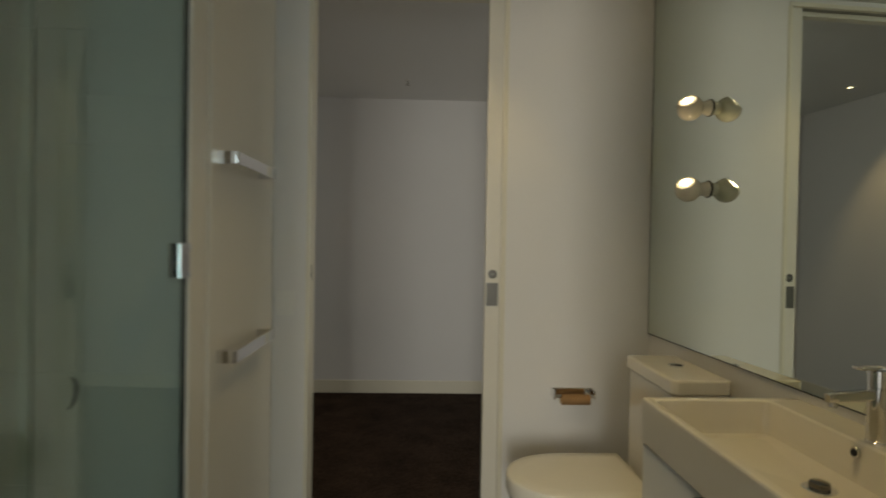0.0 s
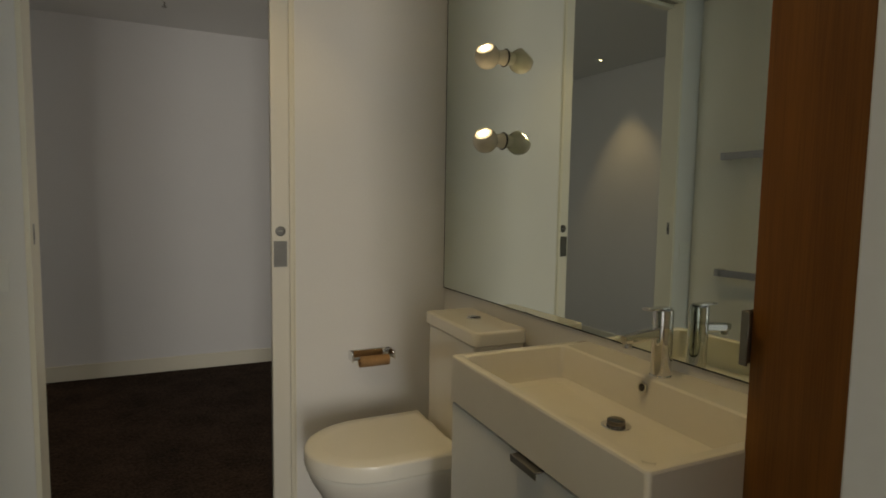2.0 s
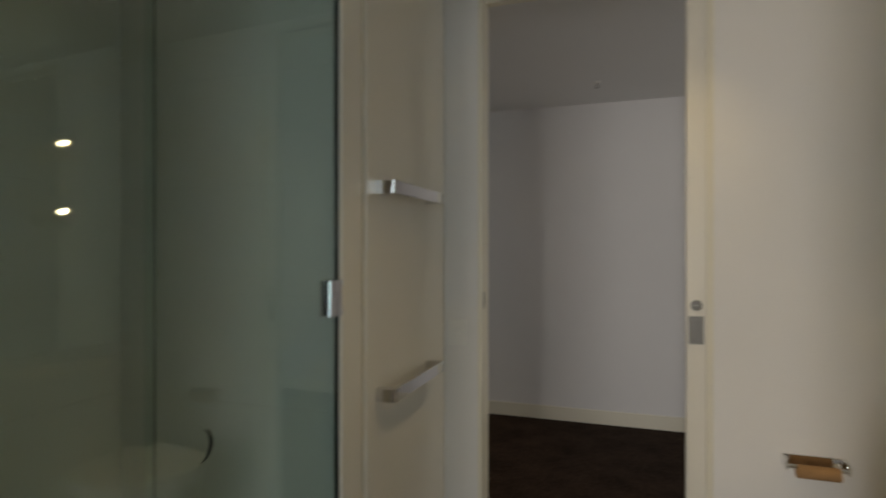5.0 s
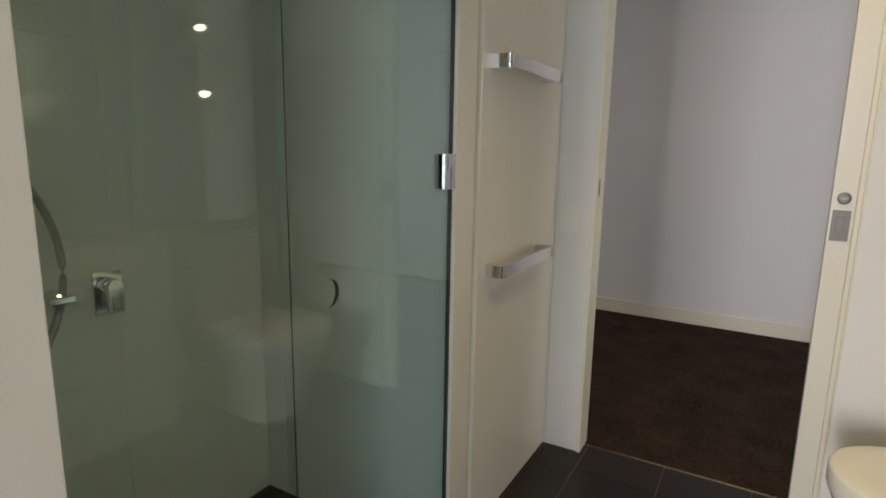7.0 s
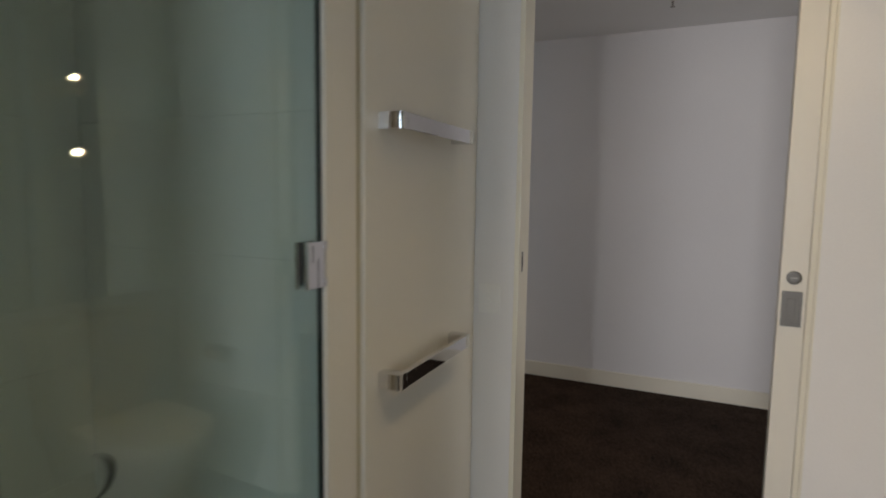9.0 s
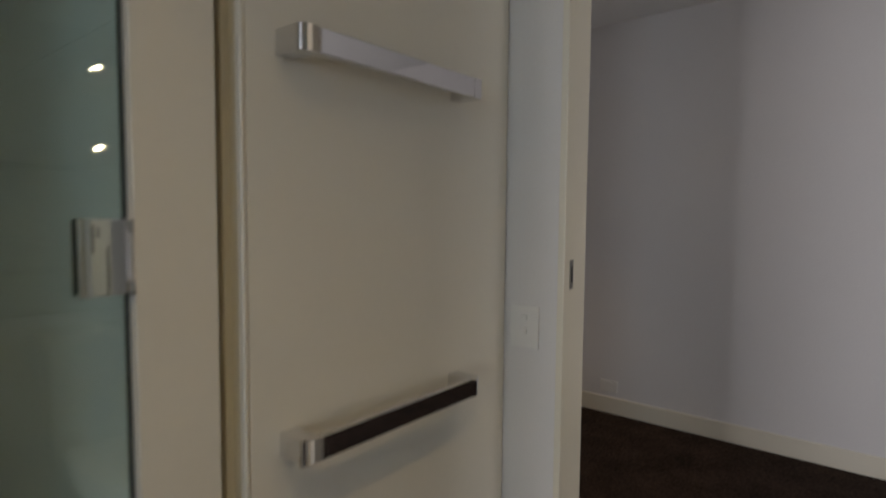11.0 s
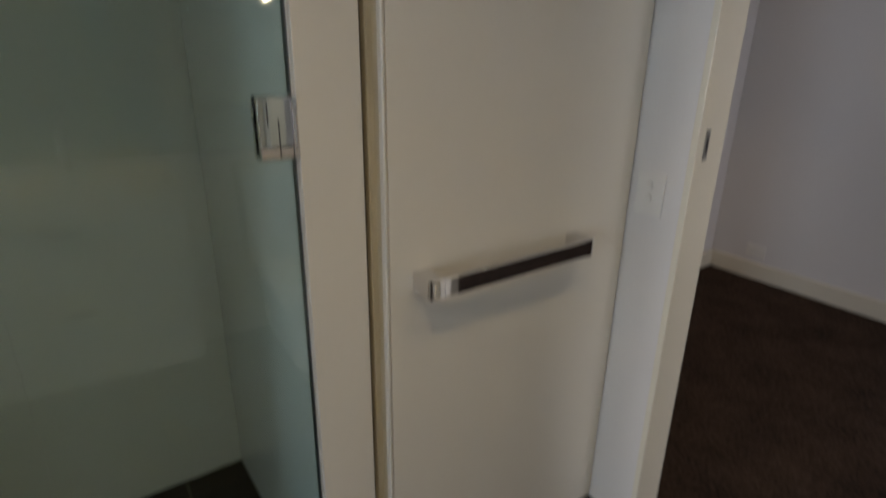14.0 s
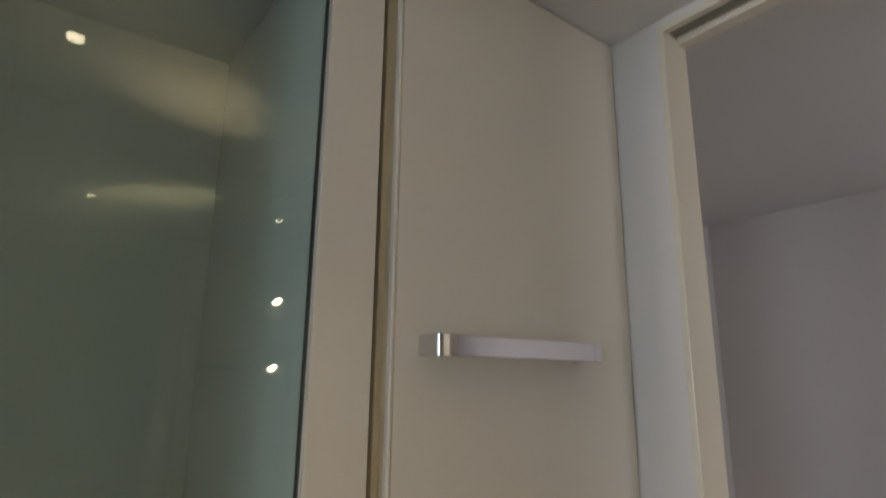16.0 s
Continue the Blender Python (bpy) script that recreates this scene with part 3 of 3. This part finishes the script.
def globe_lamp(z):
    x1, y = XM - 0.0065 + SKEW * 0.435, -0.435
    lamp = thing("globe_wall_lamp", "small cream globe lamp, lit, on the mirror", "wall lamp", (x1, y, z), group="globe lamps on the mirror")
    part("base_ring", lathe(bmesh.new(), (x1, y, z), (-1, 0, 0), [(0.0, 0.0), (0.0300, 0.0), (0.0300, 0.0014), (0.0, 0.0014)]), DARK, lamp, "thin dark ring against the mirror")
    part("neck", lathe(bmesh.new(), (x1 - 0.0014, y, z), (-1, 0, 0), [(0.0, 0), (0.0272, 0), (0.0268, 0.004), (0.0235, 0.012), (0.021, 0.024), (0.021, 0.03)]), OPAL, lamp)
    c = Vector((x1 - 0.068, y, z - 0.002))
    aim = Vector((-0.53, -0.48, 0.70)).normalized()
    r = 0.0425
    a0 = math.radians(46)
    prof = [(r * math.sin(a), r * math.cos(a)) for a in [math.pi - (math.pi - a0) * k / 22 for k in range(23)]]
    prof[0] = (0.0, -r)
    prof += [(r * math.sin(a0) - 0.003, r * math.cos(a0) - 0.0005), (r * math.sin(a0) - 0.0035, r * math.cos(a0) - 0.007)]
    part("globe", lathe(bmesh.new(), c, aim, prof), OPAL, lamp)
    rr = r * math.sin(a0) - 0.0034
    part("lens", lathe(bmesh.new(), c, aim, [(0.0, r * math.cos(a0) + 0.0022), (rr * 0.58, r * math.cos(a0) + 0.0014)]), LAMP_GLOW, lamp, "glowing lamp lens")
    part("reflector", lathe(bmesh.new(), c, aim, [(rr * 0.58, r * math.cos(a0) + 0.0013), (rr, r * math.cos(a0) - 0.0008)]), CUP_GLOW, lamp, "bright cream reflector cup round the bulb")
    return lamp


# narrow beams of the two reflector bulbs
for lz in (1.412, 1.690):
    spot_lamp("lamp_beam", (XM - 0.087, -0.465, lz + 0.035), (XM - 0.617, -0.945, lz + 0.735), 52, 35, (1.0, 0.80, 0.46), 0.012)
globe_lamp(1.412)
globe_lamp(1.690)


def downlight(x, y, z, lens=0.023):
    d = thing("downlight", "small round recessed downlight, lit", "downlight", (x, y, z), group="recessed downlights")
    part("trim_ring", lathe(bmesh.new(), (x, y, z + 0.001), (0, 0, -1), [(lens, 0), (0.042, 0), (0.040, 0.004), (lens + 0.001, 0.005), (lens, 0.0)]), PLASTIC, d)
    part("lens", lathe(bmesh.new(), (x, y, z - 0.0005), (0, 0, -1), [(0.0, 0.001), (lens, 0.001)]), DOWN_GLOW, d, "glowing lens")
    return d


downlight(0.82, -0.30, CZ)
downlight(0.826, -1.25, CZ)
downlight(-0.53, 1.29, BZ, 0.014)
spot_lamp("downlight_beam", (0.82, -0.30, CZ - 0.012), (0.82, -0.30, 0), 17, 88, WARM)
spot_lamp("downlight_beam", (0.826, -1.25, CZ - 0.012), (0.826, -1.25, 0), 33, 114, WARM)
spot_lamp("downlight_beam", (-0.53, 1.29, BZ - 0.02), (-0.76, 1.18, 0), 19, 70, (1.0, 0.73, 0.43), blend=0.7)

sprinkler = thing("sprinkler", "small sprinkler head on the bedroom ceiling", "sprinkler", (0.495, 1.58, BZ))
part("rosette", lathe(bmesh.new(), (0.495, 1.58, BZ), (0, 0, -1), [(0, 0), (0.022, 0), (0.020, 0.004), (0.010, 0.006), (0.0, 0.006)], 24), PLASTIC, sprinkler)
part("stem", cyl(bmesh.new(), (0.495, 1.58, BZ - 0.034), (0, 0, 1), 0.005, 0.006, 0.03, 14), STEEL, sprinkler)
part("deflector", lathe(bmesh.new(), (0.495, 1.58, BZ - 0.034), (0, 0, -1), [(0, 0), (0.013, 0), (0.013, 0.002), (0, 0.002)], 20), STEEL, sprinkler)

# ================= vanity =================
basin = thing("wash_basin", "white rectangular ceramic basin with sharp rounded rims", "wash basin", (1.39, -1.223, 0.70))
X0, X1, Y0, Y1, ZT, ZB = 1.200, XM - 0.001, -1.5385, -0.873, 0.818, 0.700


def rect_ring(x0, x1, y0, y1, z, r, n=5):
    out = []
    for cx, cy, a in ((x1 - r, y1 - r, 0), (x0 + r, y1 - r, 90), (x0 + r, y0 + r, 180), (x1 - r, y0 + r, 270)):
        for k in range(n + 1):
            t = radians(a + 90 * k / n)
            out.append((cx + r * math.cos(t), cy + r * math.sin(t), z))
    return out


bm = bmesh.new()
ix0, ix1, iy0, iy1 = X0 + 0.024, X1 - 0.051, Y0 + 0.024, Y1 - 0.024
loft(bm, [rect_ring(X0 + 0.004, X1, Y0 + 0.004, Y1 - 0.004, ZB, 0.006), rect_ring(X0, X1, Y0, Y1, ZB + 0.004, 0.008),
          rect_ring(X0, X1, Y0, Y1, ZT - 0.006, 0.008), rect_ring(X0 + 0.002, X1, Y0 + 0.002, Y1 - 0.002, ZT - 0.0015, 0.009),
          rect_ring(X0 + 0.007, X1, Y0 + 0.007, Y1 - 0.007, ZT, 0.010), rect_ring(ix0 - 0.005, ix1 + 0.005, iy0 - 0.005, iy1 + 0.005, ZT, 0.016),
          rect_ring(ix0, ix1, iy0, iy1, ZT - 0.004, 0.018), rect_ring(ix0 + 0.006, ix1 - 0.006, iy0 + 0.006, iy1 - 0.006, ZT - 0.070, 0.022),
          rect_ring(ix0 + 0.012, ix1 - 0.010, iy0 + 0.012, iy1 - 0.012, ZT - 0.084, 0.026), rect_ring(ix0 + 0.030, ix1 - 0.026, iy0 + 0.030, iy1 - 0.030, ZT - 0.090, 0.03),
          rect_ring(1.433, 1.447, -1.213, -1.199, ZT - 0.096, 0.006)])
part("bowl", to_east(bm), CERAMIC, basin)
part("overflow_ring", lathe(bmesh.new(), (ix1 - 0.0035, -1.194, ZT - 0.024), (-1, 0, 0.08), [(0.0, 0.0015), (0.0075, 0.0015), (0.0085, 0.004), (0.0125, 0.004), (0.0135, 0.0), (0.0, 0.0)], 28), CHROME, basin, "chrome overflow ring")
part("overflow_hole", lathe(bmesh.new(), (ix1 - 0.0073, -1.194, ZT - 0.0237), (-1, 0, 0.08), [(0.0, 0.0012), (0.0082, 0.0012)], 24), DARK, basin)
waste = part("waste_collar", lathe(bmesh.new(), (1.440, -1.206, ZT - 0.0965), (0, 0, 1), [(0, 0), (0.032, 0.0), (0.032, 0.003), (0.027, 0.0045), (0.022, 0.003), (0, 0.003)], 32), CHROME, basin, "chrome waste collar")
part("pop_up_plug", lathe(bmesh.new(), (1.440, -1.206, ZT - 0.093), (0, 0, 1), [(0, 0), (0.0195, 0), (0.0195, 0.009), (0.0185, 0.0120), (0.015, 0.0138), (0.0, 0.0145)], 32), SMOKED, waste, "dark polished pop-up plug")

tap = thing("basin_mixer", "polished chrome single-lever basin mixer tap", "tap", (1.565, -1.203, ZT))
tx, ty = 1.5650, -1.203
part("body", lathe(bmesh.new(), (tx, ty, ZT), (0, 0, 1), [(0, 0), (0.0240, 0), (0.0240, 0.003), (0.0222, 0.005), (0.0222, 0.112), (0.0205, 0.1135), (0.0205, 0.1155), (0.0222, 0.117), (0.0222, 0.149), (0.021, 0.151), (0, 0.151)], 40), CHROME, tap)
bm = bmesh.new()
loft(bm, [rect_ring(-0.011, 0.011, -0.011, 0.011, 0, 0.004, 3), rect_ring(-0.0105, 0.0105, -0.010, 0.010, 0.080, 0.004, 3), rect_ring(-0.0085, 0.0085, -0.009, 0.009, 0.098, 0.004, 3)])
bmesh.ops.transform(bm, verts=bm.verts, matrix=Matrix.Translation((tx - 0.014, ty, ZT + 0.100)) @ Euler((0, radians(-95), 0)).to_matrix().to_4x4())
part("spout", bm, CHROME, tap)
part("aerator", cyl(bmesh.new(), (tx - 0.099, ty, ZT + 0.074), (0, 0, 1), 0.009, 0.009, 0.010, 20), CHROME, tap)
part("lever", boxes((tx - 0.052, tx + 0.014, ty - 0.0125, ty + 0.0125, ZT + 0.1512, ZT + 0.1565), bevel=0.0022, seg=2), CHROME, tap)

vanity = thing("vanity_cabinet", "white laminate vanity cabinet with two drawers below the basin", "vanity cabinet", (1.39, -1.223, 0))
part("carcass", to_east(boxes((1.226, XM - 0.001, -1.534, -0.877, 0.14, 0.6985))), LAMINATE, vanity)
for z0, z1 in ((0.420, 0.694), (0.142, 0.414)):
    d = part("drawer_front", boxes((1.206, 1.2255, -1.537, -0.875, z0, z1), bevel=0.0015, seg=2), LAMINATE, vanity)
    part("tab_pull", boxes((1.187, 1.2225, -1.276, -1.186, z1 + 0.0002, z1 + 0.0032), (1.1865, 1.1895, -1.276, -1.186, z1 - 0.012, z1 + 0.0032), bevel=0.001), STEEL, d, "bent satin steel tab pull")

tall = thing("tall_cabinet", "tall cabinet with an orange-brown timber veneer door", "tall cabinet", (1.49, -1.7, 0))
part("carcass", to_east(boxes((1.421, XM - 0.001, -1.879, -1.5395, 0.0, CZ - 0.002))), LAMINATE, tall)
door = part("door_leaf", boxes((1.401, 1.4195, -1.878, -1.5365, 0.02, CZ - 0.004), bevel=0.001), WOOD, tall, "orange-brown timber veneer door")
part("tab_pull", boxes((1.380, 1.418, -1.5362, -1.5332, 0.955, 1.040), (1.379, 1.3825, -1.547, -1.5332, 0.955, 1.040), bevel=0.001), STEEL, door, "bent satin steel tab pull")

# ================= toilet =================
toilet = thing("toilet", "white close-coupled toilet with its lid closed", "toilet", (1.25, -0.435, 0))
TY = -0.430


def d_ring(x_tip, x_back, half, z, n=16):
    """A D-shaped outline: round towards the room, straight along the cistern."""
    out = [(x_back, TY - half, z), (x_back, TY + half, z)]
    mid = x_tip + half * 1.15
    out += [(mid + (x_back - mid) * 0.5, TY + half, z)]
    for k in range(n + 1):
        a = math.pi / 2 + math.pi * k / n
        out.append((mid + (mid - x_tip) * math.cos(a), TY + half * math.sin(a), z))
    out += [(mid + (x_back - mid) * 0.5, TY - half, z)]
    return out


part("pan", to_east(loft(bmesh.new(), [d_ring(1.06, XM - 0.012, 0.115, 0.0), d_ring(1.04, XM - 0.012, 0.122, 0.05), d_ring(1.02, XM - 0.012, 0.128, 0.16), d_ring(0.970, XM - 0.012, 0.150, 0.27),
                               d_ring(0.938, XM - 0.012, 0.168, 0.325), d_ring(0.928, XM - 0.012, 0.177, 0.352), d_ring(0.928, XM - 0.012, 0.177, 0.361)])), CERAMIC, toilet)
part("seat", loft(bmesh.new(), [d_ring(0.928, 1.375, 0.178, 0.3615), d_ring(0.922, 1.375, 0.183, 0.364), d_ring(0.922, 1.375, 0.183, 0.374), d_ring(0.925, 1.375, 0.181, 0.376)]), SEAT, toilet)
part("lid", loft(bmesh.new(), [d_ring(0.920, 1.365, 0.186, 0.3775), d_ring(0.917, 1.367, 0.188, 0.380), d_ring(0.917, 1.367, 0.188, 0.421), d_ring(0.920, 1.366, 0.186, 0.426), d_ring(0.929, 1.362, 0.180, 0.4295), d_ring(0.97, 1.34, 0.14, 0.431)]), SEAT, toilet)
for dy in (-0.075, 0.075):
    part("lid_hinge", cyl(bmesh.new(), (1.372, TY + dy - 0.02, 0.410), (0, 1, 0), 0.010, 0.010, 0.04, 16), SEAT, toilet)
cx0, cx1, cy0, cy1 = 1.396, XM - 0.004, -0.635, -0.262
part("cistern", loft(bmesh.new(), [rect_ring(cx0 + 0.004, cx1, cy0 + 0.004, cy1 - 0.004, 0.3612, 0.016), rect_ring(cx0, cx1, cy0, cy1, 0.367, 0.018), rect_ring(cx0, cx1, cy0, cy1, 0.752, 0.018),
                                   rect_ring(cx0 + 0.003, cx1, cy0 + 0.003, cy1 - 0.003, 0.7555, 0.016)]), CERAMIC, toilet)
lid = part("cistern_lid", loft(bmesh.new(), [rect_ring(cx0 - 0.003, cx1, cy0 - 0.007, cy1 + 0.007, 0.758, 0.016), rect_ring(cx0 - 0.008, cx1, cy0 - 0.012, cy1 + 0.012, 0.762, 0.018),
                                             rect_ring(cx0 - 0.008, cx1, cy0 - 0.012, cy1 + 0.012, 0.797, 0.018), rect_ring(cx0 - 0.005, cx1, cy0 - 0.009, cy1 + 0.009, 0.8015, 0.016), rect_ring(cx0 + 0.004, cx1 - 0.006, cy0, cy1, 0.8035, 0.012)]), CERAMIC, toilet)
btn = part("flush_button", lathe(bmesh.new(), (1.492, -0.440, 0.8032), (0, 0, 1), [(0, 0.0), (0.026, 0.0), (0.026, 0.004), (0.0235, 0.006), (0.021, 0.0045), (0.0, 0.0055)], 36), CHROME, lid, "round chrome dual flush button")
part("button_split", boxes((1.471, 1.513, -0.4408, -0.4392, 0.8072, 0.8091)), DARK, btn)

# paper holder
holder = thing("toilet_roll_holder", "chrome toilet roll holder with an empty cardboard roll", "toilet roll holder", (1.252, 0, 0.60))
part("back_plate", boxes((1.166, 1.340, -0.006, 0.0, 0.578, 0.612), bevel=0.0015), CHROME, holder)
for x in (1.166, 1.334):
    part("arm", boxes((x, x + 0.006, -0.062, -0.004, 0.578, 0.612), bevel=0.0015, seg=2), CHROME, holder)
part("spindle", cyl(bmesh.new(), (1.172, -0.050, 0.588), (1, 0, 0), 0.0065, 0.0065, 0.162, 16), CHROME, holder)
roll = thing("cardboard_roll", "empty brown cardboard toilet roll core on the holder", "cardboard roll", (1.26, -0.05, 0.577))
part("core", lathe(bmesh.new(), (1.198, -0.050, 0.5745), (1, 0, 0), [(0.0195, 0), (0.021, 0), (0.021, 0.118), (0.0195, 0.118), (0.0195, 0)], 36), CARD, roll)

# switches and outlets
sw = thing("power_outlet", "white double power point plate beside the door", "power outlet", (0.058, 0, 0.957))
plate = part("plate", boxes((0.020, 0.094, -0.0044, 0.0, 0.902, 1.002), bevel=0.0016, seg=2), PLASTIC, sw)
for z in (0.972, 0.942):
    part("rocker", lathe(bmesh.new(), (0.056, -0.0042, z), (0, -1, 0), [(0, 0), (0.0085, 0), (0.0085, 0.0012), (0.0072, 0.0030), (0.0, 0.0036)], 24), PLASTIC, plate)
out = thing("power_outlet", "pale power point above the bedroom skirting board", "power outlet", (-0.60, YB, 0.15))
pl = part("plate", boxes((-0.655, -0.548, YB - 0.009, YB, 0.135, 0.205), bevel=0.002, seg=2), PLASTIC, out)
for x in (-0.627, -0.576):
    part("rocker", boxes((x - 0.009, x + 0.009, YB - 0.0112, YB - 0.0088, 0.180, 0.194), bevel=0.001), PLASTIC, pl)

# ================= tiles =================


def tile_mesh(name, axis, u, v, mat):
    """One thin tile, centred, with eased edges; axis is the way its face points."""
    bm = bmesh.new()
    box(bm, -u / 2, u / 2, -v / 2, v / 2, -0.009, 0.0, bevel=0.0012 if axis == "z" else 0.0002)
    if axis == "x":
        bmesh.ops.transform(bm, verts=bm.verts, matrix=Matrix(((0, 0, 1, 0), (1, 0, 0, 0), (0, 1, 0, 0), (0, 0, 0, 1))))
    elif axis == "y-":
        bmesh.ops.transform(bm, verts=bm.verts, matrix=Matrix(((1, 0, 0, 0), (0, 0, -1, 0), (0, 1, 0, 0), (0, 0, 0, 1))))
    elif axis == "y+":
        bmesh.ops.transform(bm, verts=bm.verts, matrix=Matrix(((-1, 0, 0, 0), (0, 0, 1, 0), (0, 1, 0, 0), (0, 0, 0, 1))))
    return mesh_of(name, bm, mat)


def cuts(lo, hi, start, step):
    """The joints between lo and hi on a grid through start."""
    k = math.ceil((lo - start) / step + 1e-6)
    out = [lo]
    while start + k * step < hi - 1e-6:
        if start + k * step - out[-1] > 0.004:
            out.append(start + k * step)
        k += 1
    return out + [hi]


meshes = {}


def lay(parent, axis, us, vs, level, joint, mat):
    for a, b in zip(us, us[1:]):
        for c, d in zip(vs, vs[1:]):
            w, h = b - a - joint, d - c - joint
            if w < 0.006 or h < 0.006:
                continue
            key = (axis, round(w, 3), round(h, 3), mat.name)
            if key not in meshes:
                meshes[key] = tile_mesh("tile", axis, w, h, mat)
            ob = new("tile", meshes[key])
            ob.parent = parent
            um, vm = (a + b) / 2, (c + d) / 2
            lift = random.uniform(-0.0004, 0.0004) if axis == "z" else 0.0
            ob.location = (um, vm, level + lift) if axis == "z" else (level + lift, um, vm) if axis == "x" else (um, level + lift, vm)


lay(floor_bath, "z", cuts(0.006, XM + 0.08, 0.172, 0.3), cuts(-1.904, 0.070, -0.129, 0.3), 0.001, 0.0026, TILE)
lay(floor_shower, "z", cuts(-0.745, 0.002, -0.367, 0.3), cuts(-1.870, -0.815, -0.985, 0.29), 0.0, 0.003, TILE)
tile_back = solid("tiles_shower_back", boxes((-0.757, -0.748, -1.8815, -0.8035, 0.0, CZ)), WGROUT, "large cream glazed wall tiles in the shower", "wall tiles")
lay(tile_back, "x", cuts(-1.870, -0.815, -1.298, 0.6), cuts(0.0, CZ - 0.001, 0.255, 0.3), -0.745, 0.0005, WTILE)
tile_end = solid("tiles_shower_end", boxes((-0.747, -0.003, -0.8125, -0.8035, 0.0, CZ)), WGROUT, "large cream glazed wall tiles in the shower", "wall tiles")
lay(tile_end, "y-", cuts(-0.745, -0.016, -0.016, 0.9), cuts(0.0, CZ - 0.001, 0.255, 0.3), -0.815, 0.0005, WTILE)
tile_near = solid("tiles_shower_near", boxes((-0.747, -0.003, -1.8815, -1.873, 0.0, CZ)), WGROUT, "large cream glazed wall tiles in the shower", "wall tiles")
lay(tile_near, "y+", cuts(-0.745, -0.016, -0.016, 0.9), cuts(0.0, CZ - 0.001, 0.255, 0.3), -1.870, 0.0005, WTILE)
